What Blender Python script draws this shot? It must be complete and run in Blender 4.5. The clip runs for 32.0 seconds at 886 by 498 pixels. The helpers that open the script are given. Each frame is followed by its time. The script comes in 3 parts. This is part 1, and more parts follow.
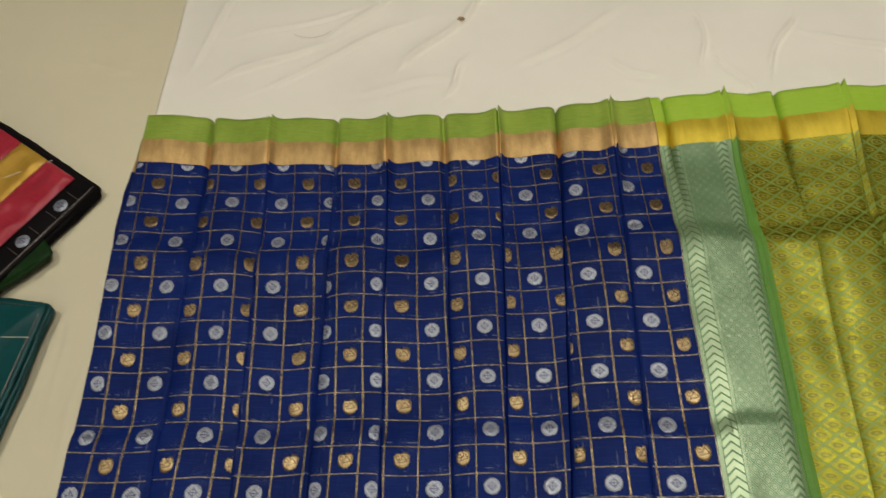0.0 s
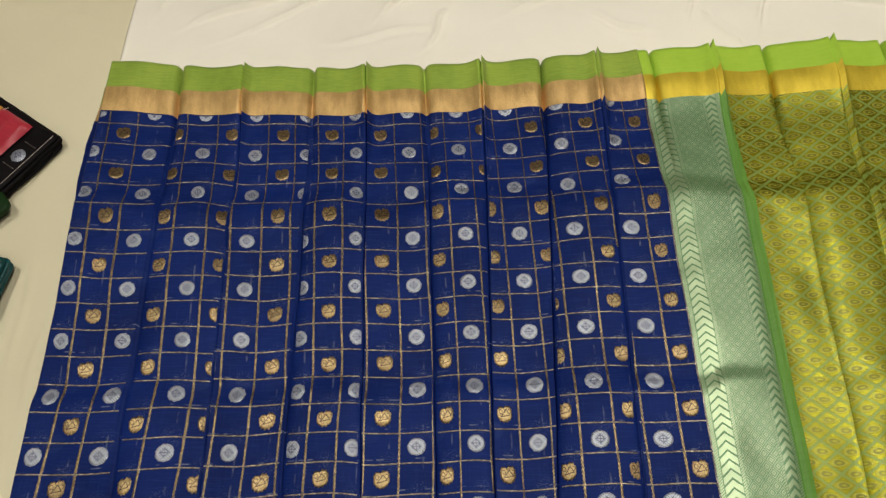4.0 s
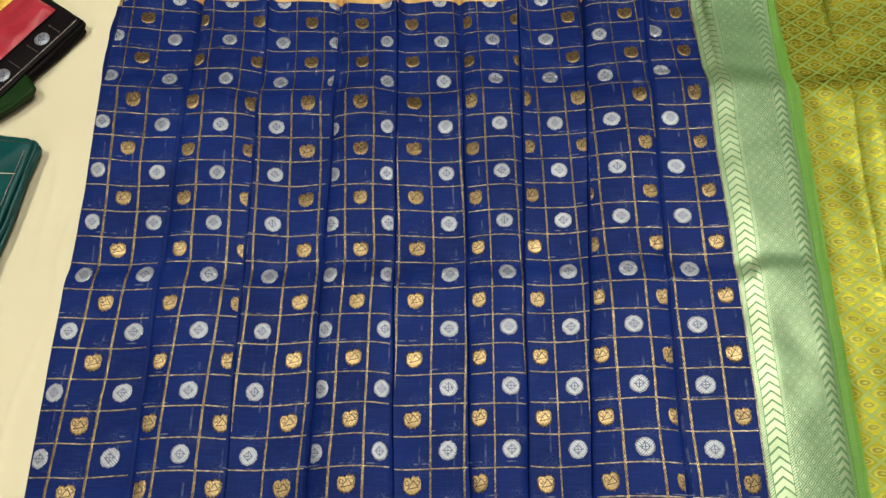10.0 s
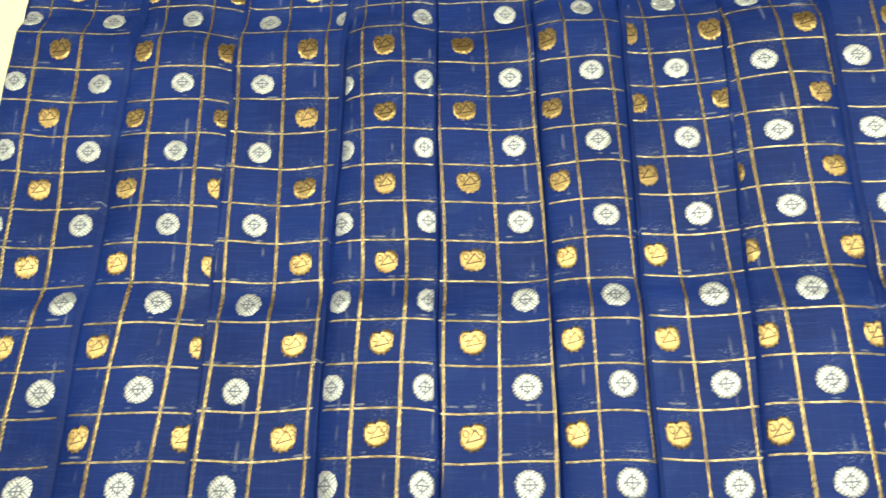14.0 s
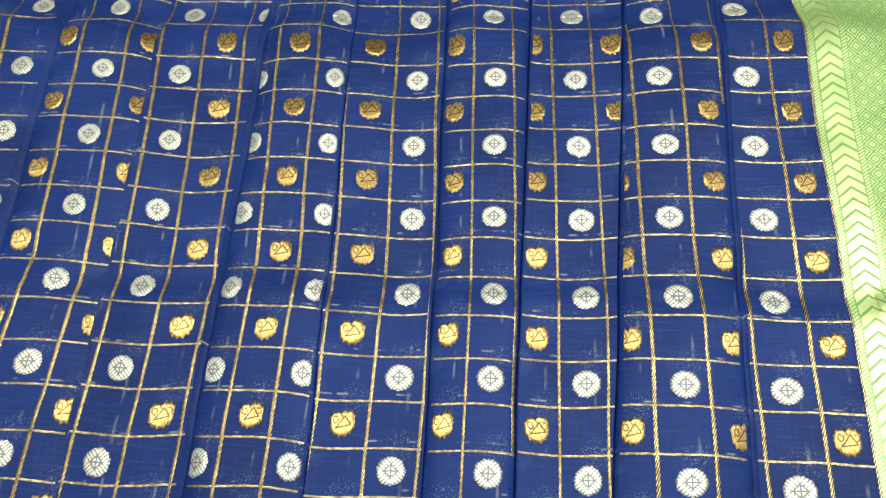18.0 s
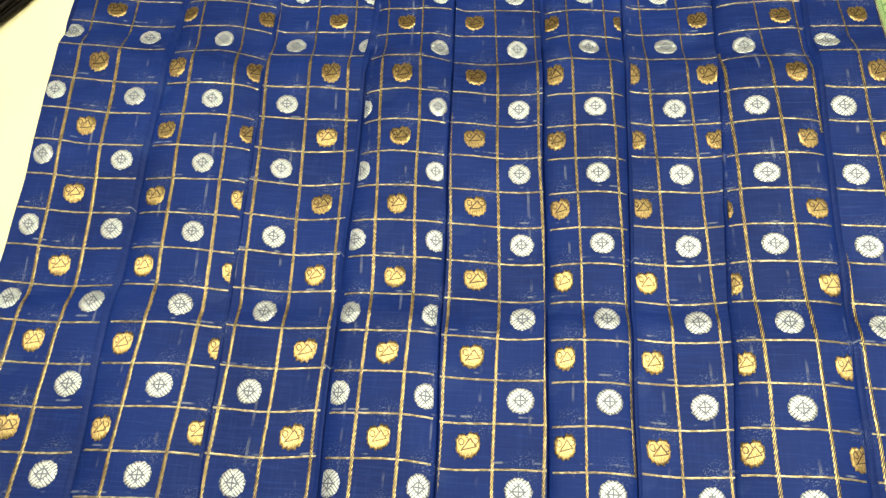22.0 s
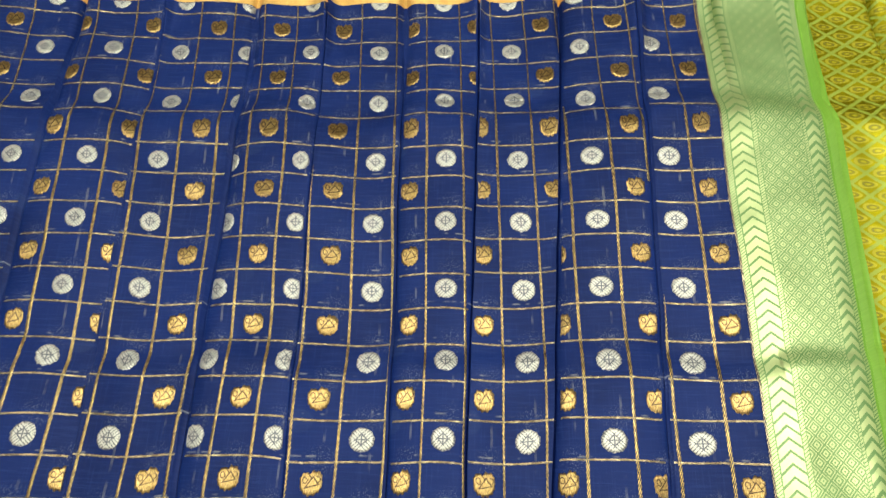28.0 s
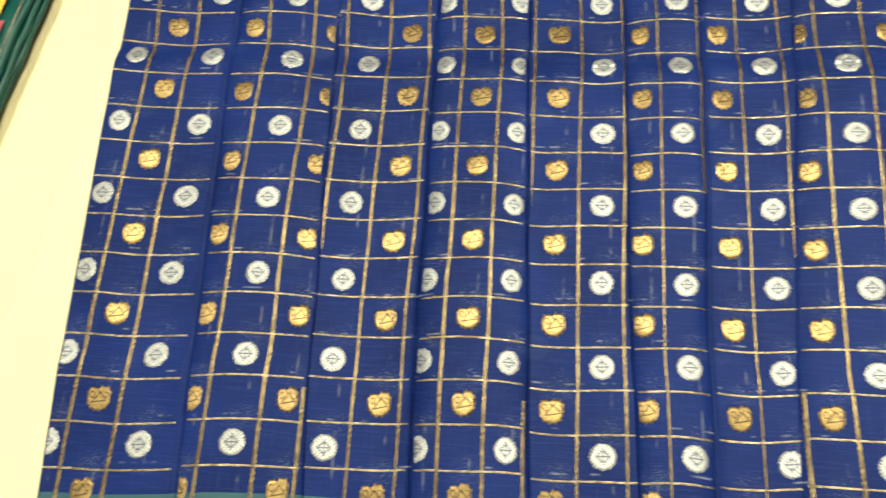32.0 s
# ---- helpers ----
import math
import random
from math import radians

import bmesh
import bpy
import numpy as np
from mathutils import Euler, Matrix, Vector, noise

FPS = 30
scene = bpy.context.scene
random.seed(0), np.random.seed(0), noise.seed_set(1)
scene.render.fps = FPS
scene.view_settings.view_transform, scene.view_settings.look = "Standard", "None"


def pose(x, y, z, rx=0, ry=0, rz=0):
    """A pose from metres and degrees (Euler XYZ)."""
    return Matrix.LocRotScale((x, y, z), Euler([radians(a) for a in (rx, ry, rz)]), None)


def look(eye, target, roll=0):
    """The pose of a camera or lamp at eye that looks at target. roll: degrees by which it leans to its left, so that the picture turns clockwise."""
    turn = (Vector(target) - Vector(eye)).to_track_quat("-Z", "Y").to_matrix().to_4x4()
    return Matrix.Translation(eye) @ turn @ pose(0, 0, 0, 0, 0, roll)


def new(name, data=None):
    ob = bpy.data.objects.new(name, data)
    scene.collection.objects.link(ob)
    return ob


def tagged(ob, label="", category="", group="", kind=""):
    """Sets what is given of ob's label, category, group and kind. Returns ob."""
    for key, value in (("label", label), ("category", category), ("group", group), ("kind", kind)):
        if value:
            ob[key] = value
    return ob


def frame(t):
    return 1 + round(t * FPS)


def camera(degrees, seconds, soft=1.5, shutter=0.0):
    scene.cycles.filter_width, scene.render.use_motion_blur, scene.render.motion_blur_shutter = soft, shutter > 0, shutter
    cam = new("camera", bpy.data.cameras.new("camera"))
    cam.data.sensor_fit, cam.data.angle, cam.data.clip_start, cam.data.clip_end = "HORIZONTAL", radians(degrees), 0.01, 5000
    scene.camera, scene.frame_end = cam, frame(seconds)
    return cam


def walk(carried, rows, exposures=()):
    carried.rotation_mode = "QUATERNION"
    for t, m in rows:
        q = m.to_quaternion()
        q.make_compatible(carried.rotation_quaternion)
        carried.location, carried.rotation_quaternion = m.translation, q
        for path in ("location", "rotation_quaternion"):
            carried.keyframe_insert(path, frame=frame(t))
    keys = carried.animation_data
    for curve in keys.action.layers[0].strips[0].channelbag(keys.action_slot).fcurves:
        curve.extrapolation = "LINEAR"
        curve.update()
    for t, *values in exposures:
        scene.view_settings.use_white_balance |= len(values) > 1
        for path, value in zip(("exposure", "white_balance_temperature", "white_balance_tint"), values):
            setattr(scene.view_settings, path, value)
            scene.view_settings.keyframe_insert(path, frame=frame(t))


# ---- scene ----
cam = camera(65.0, 32.0, soft=1.35, shutter=0.4)
PATH = [
    (0, (0.1532, -0.2274, 0.8802), (0.1024, 0.1652, 0.1850), -8.41),
    (0.5, (0.1432, -0.2263, 0.8601), (0.1328, 0.1440, 0.1510), -3.42),
    (1, (0.1420, -0.2237, 0.8540), (0.1249, 0.1416, 0.1424), -3.72),
    (1.5, (0.1466, -0.2217, 0.8522), (0.1376, 0.1531, 0.1454), -2.39),
    (2, (0.1451, -0.2218, 0.8527), (0.1273, 0.1614, 0.1507), -3.69),
    (2.5, (0.1437, -0.2249, 0.8491), (0.1376, 0.1509, 0.1429), -2.36),
    (3, (0.1435, -0.2257, 0.8469), (0.1361, 0.1407, 0.1358), -3.25),
    (3.5, (0.1424, -0.2271, 0.8405), (0.1250, 0.1394, 0.1296), -4.40),
    (4, (0.1358, -0.2333, 0.8406), (0.1172, 0.1309, 0.1286), -4.21),
    (4.5, (0.1296, -0.2319, 0.8426), (0.1014, 0.1423, 0.1361), -4.96),
    (6.5, (0.1394, -0.2247, 0.8357), (0.0987, 0.1447, 0.1273), -6.96),
    (7, (0.1335, -0.2298, 0.8405), (0.0913, 0.1305, 0.1275), -7.39),
    (7.5, (0.1345, -0.2522, 0.8299), (0.0970, 0.0824, 0.1041), -6.68),
    (8, (0.1211, -0.2694, 0.8266), (0.0870, 0.0540, 0.0957), -5.79),
    (8.5, (0.1149, -0.2883, 0.8288), (0.0854, 0.0438, 0.1016), -4.91),
    (9, (0.1131, -0.3071, 0.8321), (0.0968, 0.0181, 0.1013), -4.36),
    (9.5, (0.1053, -0.3057, 0.8241), (0.0820, 0.0114, 0.0900), -4.77),
    (10, (0.1023, -0.2941, 0.8012), (0.0736, 0.0123, 0.0628), -5.36),
    (10.5, (0.1051, -0.2709, 0.7493), (0.0716, 0.0057, -0.0006), -6.41),
    (11, (0.0884, -0.2194, 0.6349), (0.0416, 0.0170, -0.1279), -9.01),
    (11.5, (0.0817, -0.2038, 0.5418), (0.0524, 0.0262, -0.2239), -6.98),
    (12, (0.0631, -0.1993, 0.4975), (0.0296, 0.0248, -0.2698), -8.25),
    (12.5, (0.0417, -0.1996, 0.4959), (-0.0100, 0.0361, -0.2668), -10.98),
    (13, (0.0220, -0.1888, 0.5094), (-0.0538, 0.0876, -0.2375), -12.63),
    (13.5, (0.0177, -0.1779, 0.5196), (-0.0627, 0.1248, -0.2165), -12.05),
    (14, (0.0597, -0.1748, 0.5297), (-0.0026, 0.1359, -0.2049), -11.55),
    (14.5, (0.0952, -0.1751, 0.5325), (0.0469, 0.1481, -0.1977), -8.13),
    (16.5, (0.1358, -0.1815, 0.5339), (0.0699, 0.1297, -0.2001), -9.62),
    (17, (0.1412, -0.1855, 0.5376), (0.0798, 0.1316, -0.1943), -8.40),
    (17.5, (0.1438, -0.1868, 0.5397), (0.0912, 0.1280, -0.1939), -6.93),
    (18, (0.1476, -0.1857, 0.5402), (0.0907, 0.1287, -0.1932), -7.54),
    (18.5, (0.1455, -0.1906, 0.5379), (0.0976, 0.1272, -0.1947), -5.70),
    (19, (0.1457, -0.1992, 0.5459), (0.1012, 0.1194, -0.1866), -5.99),
    (19.5, (0.1418, -0.2137, 0.5498), (0.1114, 0.0979, -0.1865), -3.93),
    (20, (0.1189, -0.2040, 0.5724), (0.0626, 0.1254, -0.1544), -6.50),
    (20.5, (0.1005, -0.1954, 0.5738), (0.0387, 0.1376, -0.1510), -6.31),
    (21, (0.0907, -0.1875, 0.5707), (0.0279, 0.1245, -0.1633), -8.41),
    (21.5, (0.0740, -0.1849, 0.5697), (0.0062, 0.1425, -0.1570), -8.59),
    (22, (0.0599, -0.1819, 0.5708), (-0.0053, 0.1368, -0.1600), -8.88),
    (22.5, (0.0505, -0.1863, 0.5703), (-0.0158, 0.1308, -0.1612), -9.37),
    (23, (0.0367, -0.1844, 0.5652), (-0.0408, 0.1368, -0.1634), -10.99),
    (23.5, (0.0358, -0.1835, 0.5674), (-0.0322, 0.1431, -0.1597), -9.40),
    (24, (0.0371, -0.1809, 0.5662), (-0.0253, 0.1404, -0.1638), -8.72),
    (24.5, (0.0427, -0.1797, 0.5650), (-0.0200, 0.1417, -0.1649), -9.07),
    (26.5, (0.0956, -0.1726, 0.5742), (0.0530, 0.1382, -0.1617), -7.28),
    (27, (0.1590, -0.1641, 0.5923), (0.1263, 0.1602, -0.1383), -6.13),
    (27.5, (0.1808, -0.1584, 0.6179), (0.1373, 0.1819, -0.1048), -6.85),
    (28, (0.1750, -0.1622, 0.6200), (0.1381, 0.1663, -0.1084), -5.34),
    (28.5, (0.1721, -0.1855, 0.6086), (0.1338, 0.1068, -0.1351), -7.06),
    (29, (0.1651, -0.2333, 0.6030), (0.1349, 0.0388, -0.1487), -8.09),
    (29.5, (0.1573, -0.2711, 0.6015), (0.1398, -0.0203, -0.1580), -5.42),
    (30, (0.1466, -0.3059, 0.6038), (0.1370, -0.0493, -0.1538), -2.49),
    (30.5, (0.1264, -0.3354, 0.5998), (0.1081, -0.1000, -0.1646), -4.90),
    (31, (0.1010, -0.3496, 0.5963), (0.0775, -0.1211, -0.1701), -5.70),
    (31.5, (0.0585, -0.3530, 0.5940), (0.0258, -0.1230, -0.1715), -6.57),
    (32, (-0.0013, -0.3534, 0.5897), (-0.0746, -0.1262, -0.1738), -14.72),
]
EXPOSURE = [(0.0, -0.5, 6150, 9), (4.5, -0.2, 6150, 9), (7.0, -0.22, 6150, 8), (8.0, 0.16, 6150, 7), (9.0, 0.27, 6150, 6), (10.5, 0.45, 6350, 3), (11.0, 0.7, 6500, 1), (12.0, 1.45, 7100, -10), (13.0, 1.55, 7400, -13), (14.0, 1.38, 7500, -13), (17.0, 1.33, 7400, -13), (20.0, 1.33, 7500, -10), (22.0, 1.33, 7600, -10), (24.0, 1.2, 7700, -11), (27.0, 1.25, 8100, -10), (28.0, 0.88, 7600, -7), (31.0, 0.95, 7500, -3), (32.0, 1.2, 7800, -8)]
walk(cam, [(t, look(eye, target, roll)) for t, eye, target, roll in PATH], EXPOSURE)

# ---- light: an indoor shop with square ceiling lamps, assumed out of view ----
world = bpy.data.worlds.new("world")
world.use_nodes = True
world.node_tree.nodes["Background"].inputs[0].default_value = (1.0, 0.93, 0.82, 1)
world.node_tree.nodes["Background"].inputs[1].default_value = 0.03
scene.world = world
CEIL = 2.7
# first two set from highlights and shadows, southern two added as fill
LAMPS = [(-0.75, 0.42, 22), (1.05, 0.42, 39), (-1.0, -1.5, 7), (0.95, -1.5, 9)]
for lx, ly, watts in LAMPS:
    data = bpy.data.lights.new("lamp", "AREA")
    data.shape, data.size, data.energy, data.color = "SQUARE", 0.5, watts, (1.0, 0.95, 0.80)
    lamp = new("lamp", data)
    lamp.matrix_world = pose(lx, ly, CEIL - 0.045)


# ---- node helpers ----
class Val:
    """A socket on which arithmetic builds math nodes."""

    def __init__(self, tree, socket):
        self.tree, self.socket = tree, socket

    def op(self, kind, *others):
        node = self.tree.nodes.new("ShaderNodeMath")
        node.operation = kind
        for i, v in enumerate((self, *others)):
            if isinstance(v, Val):
                self.tree.links.new(v.socket, node.inputs[i])
            else:
                node.inputs[i].default_value = v
        return Val(self.tree, node.outputs[0])

    def __add__(self, o):
        return self.op("ADD", o)

    def __sub__(self, o):
        return self.op("SUBTRACT", o)

    def __mul__(self, o):
        return self.op("MULTIPLY", o)

    def __lt__(self, o):
        return self.op("LESS_THAN", o)

    def __gt__(self, o):
        return self.op("GREATER_THAN", o)

    def abs(self):
        return self.op("ABSOLUTE")

    def fract(self):
        return self.op("FRACT")

    def lo(self, o):
        return self.op("MINIMUM", o)

    def hi(self, o):
        return self.op("MAXIMUM", o)

    def ramp(self, a, b):
        """0 below a, 1 above b, smooth between."""
        node = self.tree.nodes.new("ShaderNodeMapRange")
        node.interpolation_type = "SMOOTHSTEP"
        node.inputs["From Min"].default_value, node.inputs["From Max"].default_value = a, b
        self.tree.links.new(self.socket, node.inputs["Value"])
        return Val(self.tree, node.outputs["Result"])


class Mat:
    def __init__(self, name, rough=0.6, metal=0.0, spec=0.4):
        self.m = bpy.data.materials.new(name)
        self.m.use_nodes = True
        self.t = self.m.node_tree
        self.b = self.t.nodes["Principled BSDF"]
        self.set("Roughness", rough), self.set("Metallic", metal), self.set("Specular IOR Level", spec)

    def set(self, key, v):
        if isinstance(v, Val):
            self.t.links.new(v.socket, self.b.inputs[key])
        else:
            self.b.inputs[key].default_value = v if not isinstance(v, tuple) else (*v, 1)[:4]
        return self

    def uv(self):
        n = self.t.nodes.new("ShaderNodeUVMap")
        s = self.t.nodes.new("ShaderNodeSeparateXYZ")
        self.t.links.new(n.outputs[0], s.inputs[0])
        return Val(self.t, s.outputs[0]), Val(self.t, s.outputs[1])

    def place(self):
        n = self.t.nodes.new("ShaderNodeTexCoord")
        return n.outputs["Object"]

    def rand(self):
        n = self.t.nodes.new("ShaderNodeObjectInfo")
        return Val(self.t, n.outputs["Random"])

    def vec(self, x, y, z=0.0):
        n = self.t.nodes.new("ShaderNodeCombineXYZ")
        for i, v in enumerate((x, y, z)):
            if isinstance(v, Val):
                self.t.links.new(v.socket, n.inputs[i])
            else:
                n.inputs[i].default_value = v
        return n.outputs[0]

    def noise(self, scale, detail=3.0, rough=0.55, at=None, stretch=None):
        n = self.t.nodes.new("ShaderNodeTexNoise")
        n.inputs["Scale"].default_value, n.inputs["Detail"].default_value = scale, detail
        n.inputs["Roughness"].default_value = rough
        src = at or self.place()
        if stretch:
            m = self.t.nodes.new("ShaderNodeMapping")
            m.inputs["Scale"].default_value = stretch
            self.t.links.new(src, m.inputs[0])
            src = m.outputs[0]
        self.t.links.new(src, n.inputs["Vector"])
        return Val(self.t, n.outputs["Fac"])

    def mix(self, fac, a, b):
        n = self.t.nodes.new("ShaderNodeMix")
        n.data_type = "RGBA"
        if isinstance(fac, Val):
            self.t.links.new(fac.socket, n.inputs[0])
        else:
            n.inputs[0].default_value = fac
        for i, c in ((6, a), (7, b)):
            if isinstance(c, Val):
                self.t.links.new(c.socket, n.inputs[i])
            else:
                n.inputs[i].default_value = (*c, 1)
        return Val(self.t, n.outputs[2])

    def bump(self, h, strength=0.3, dist=0.001):
        n = self.t.nodes.new("ShaderNodeBump")
        n.inputs["Strength"].default_value, n.inputs["Distance"].default_value = strength, dist
        self.t.links.new(h.socket, n.inputs["Height"])
        self.t.links.new(n.outputs[0], self.b.inputs["Normal"])
        return self


# ---- materials ----
def weave(m, period=0.0006):
    """Height of a fine plain weave, from the cloth's own place."""
    a = m.noise(1.0, 1.0, 0.5, stretch=(1 / period / 6, 1 / period, 1.0))
    b = m.noise(1.0, 1.0, 0.5, stretch=(1 / period, 1 / period / 6, 1.0))
    return a + b


def blue_cloth(name="blue_silk_cotton"):
    m = Mat(name, 0.50, 0.0, 0.08)
    c, r = m.uv()
    slub = m.noise(1.0, 3.0, 0.6, stretch=(30, 500, 1)).ramp(0.45, 0.75)
    slubv = m.noise(1.0, 3.0, 0.6, stretch=(600, 25, 1)).ramp(0.5, 0.8)
    patch = m.noise(9.0, 3.0)
    # motifs of the layer below, faintly seen through the thin cloth
    gx, gy = (c + 0.18).fract() - 0.5, (r + 0.72).fract() - 0.5
    ghost = (gx * gx + gy * gy).op("SQRT").ramp(0.165, 0.13) * m.noise(14.0, 1.0).ramp(0.52, 0.66)
    # loose float threads over each motif
    fx, fy = (c + 0.42).fract() - 0.5, (r + 0.76).fract() - 0.5
    halo = (fx * fx + fy * fy).op("SQRT").ramp(0.24, 0.05) * m.noise(900.0, 2.0).ramp(0.56, 0.66)
    hx, hy = (c + 0.92).fract() - 0.5, (r + 0.26).fract() - 0.5
    halo2 = (hx * hx + hy * hy).op("SQRT").ramp(0.24, 0.05) * m.noise(900.0, 2.0).ramp(0.56, 0.66)
    dash = (((r * 2.0 + 0.12).fract() - 0.5).abs() < 0.022) * m.noise(1.0, 2.0, 0.6, stretch=(60, 30, 1)).ramp(0.55, 0.68)
    streak = (((c * 2.0 + 0.30).fract() - 0.5).abs() < 0.03) * m.noise(1.0, 2.0, 0.6, stretch=(40, 40, 1)).ramp(0.52, 0.70)
    col = m.mix(patch.ramp(0.3, 0.7), (0.0034, 0.0114, 0.088), (0.0052, 0.0174, 0.128))
    col = m.mix(slub * 0.34 + slubv * 0.34, col, (0.016, 0.038, 0.19))
    col = m.mix(ghost * 0.04, col, (0.12, 0.20, 0.42))
    col = m.mix((halo + halo2).lo(1.0) * 0.26, col, (0.30, 0.36, 0.55))
    col = m.mix(dash * 0.45 + streak * 0.26, col, (0.26, 0.28, 0.34))
    m.set("Base Color", col)
    crumple = m.noise(1.0, 3.0, 0.6, stretch=(26, 44, 1))
    return m.bump(weave(m) + slub + crumple * 4.0, 0.40, 0.0004).m


def plain_cloth(name, a, b, rough=0.55, sheen=0.05, metal=0.0, streak=(40, 600, 1), spec=0.3):
    m = Mat(name, rough, metal, spec)
    n1, n2 = m.noise(1.0, 3.0, 0.6, stretch=streak), m.noise(1.0, 3.0, 0.6, stretch=(26, 11, 11))
    m.set("Base Color", m.mix(n1.ramp(0.3, 0.7) * 0.5 + n2.ramp(0.3, 0.7) * 0.5, a, b))
    m.set("Sheen Weight", sheen)
    return m.bump(weave(m) + n1, 0.3, 0.0003).m


def zari_band(name, a, b, metal=0.75):
    """A band woven of flat metal thread, streaky gleam mixed into its colour."""
    m = Mat(name, 0.38, metal, 0.5)
    n1, n2 = m.noise(1.0, 4.0, 0.7, stretch=(900, 420, 1)), m.noise(1.0, 4.0, 0.6, stretch=(60, 18, 1))
    m.set("Base Color", m.mix(n1.ramp(0.25, 0.75) * 0.5 + n2.ramp(0.32, 0.68) * 0.5, a, b))
    m.set("Roughness", n1 * 0.25 + 0.36)
    return m.bump(n1 + weave(m) + n2 * 2.0, 0.5, 0.0004).m


def silver_thread():
    """A roundel: four petals in a diamond, with short strokes standing out from its sides."""
    m = Mat("silver_zari", 0.42, 0.7, 0.5)
    u, v = m.uv()
    rr = (u * u + v * v).op("SQRT")
    wob = m.noise(300.0, 2.0) - 0.5
    dsum = u.abs() + v.abs() + wob * 0.1
    hatch = ((u.abs() - v.abs() + wob * 0.16) * 3.1).fract() - 0.5
    strokes = (hatch.abs() < 0.17) * (dsum > 0.52) * ((dsum - 0.86).abs() > 0.04)
    dia = (dsum - 0.46).abs() < 0.075
    petals = (u.abs().lo(v.abs()) < 0.055) * (dsum < 0.40)
    frayed = (rr > 0.92) * (wob > 0.05)
    dark = strokes.hi(dia).hi(petals).hi(frayed)
    grain = m.noise(1.0, 2.0, 0.6, stretch=(300, 2500, 1))
    col = m.mix(grain, (0.35, 0.37, 0.44), (0.60, 0.615, 0.69))
    m.set("Base Color", m.mix(dark * 0.82, col, (0.010, 0.018, 0.075)))
    m.set("Metallic", dark * -0.55 + 0.7)
    return m.bump(grain - dark, 0.6, 0.0005).m


def gold_thread():
    """A curled bird-like scroll: a drop-shaped eye, a three-cornered wing, feathered edges."""
    m = Mat("gold_zari", 0.32, 0.92, 0.5)
    u, v = m.uv()
    wob = m.noise(260.0, 2.0) - 0.5
    ex, ey = u + 0.46 + v * 0.12 + wob * 0.06, v - 0.22
    eye = ((ex * ex * 1.6 + ey * ey).op("SQRT") - 0.24 + wob * 0.06).abs() < 0.05
    wx, wy = u + wob * 0.08, v + wob * 0.05
    wing = (wy * -1.0 - 0.28 + wx * 0.22).hi(wx * 0.80 + wy * 0.60 - 0.42).hi(wx * -0.80 + wy * 0.58 - 0.14)
    wing = wing.abs() < 0.05
    neck = ((wx + wy * 0.75 - 0.32).abs() < 0.05) * (v > 0.30) * (v < 0.75)
    curl = (((u - 0.52) * (u - 0.52) + (v - 0.26) * (v - 0.26) * 1.6).op("SQRT") - 0.27).abs() < 0.045
    curl = curl * (u > 0.45)
    rays = (((u * 5.6 + v * 1.7 + wob * 2.4).fract() - 0.5).abs() < 0.13) * 0.7
    dark = eye.hi(wing).hi(neck).hi(curl).hi(rays * (v < -0.52)).hi(rays * (v > 0.48) * (u > 0.1))
    grain = m.noise(1.0, 2.0, 0.6, stretch=(2500, 300, 1))
    col = m.mix(grain.ramp(0.3, 0.7), (0.15, 0.095, 0.045), (0.56, 0.41, 0.21))
    m.set("Base Color", m.mix(dark * 0.95, col, (0.05, 0.028, 0.02)))
    m.set("Metallic", dark * -0.5 + 0.92)
    return m.bump(grain - dark * 1.5, 0.7, 0.0006).m


def cord(name, across, a, b, gap):
    """Twisted metal thread: slanting light and dark turns along a line."""
    m = Mat(name, 0.38, 0.75, 0.5)
    u, v = m.uv()
    turns = ((v * (1.0 / across) + u * 0.9).fract() - 0.5).abs().ramp(0.16, 0.30)
    worn = m.noise(240.0, 2.0).ramp(0.40, 0.62)
    col = m.mix(worn, a, b)
    m.set("Base Color", m.mix(turns * gap, col, (0.022, 0.022, 0.055)))
    return m.bump(turns * -1.0, 0.6, 0.0006).m


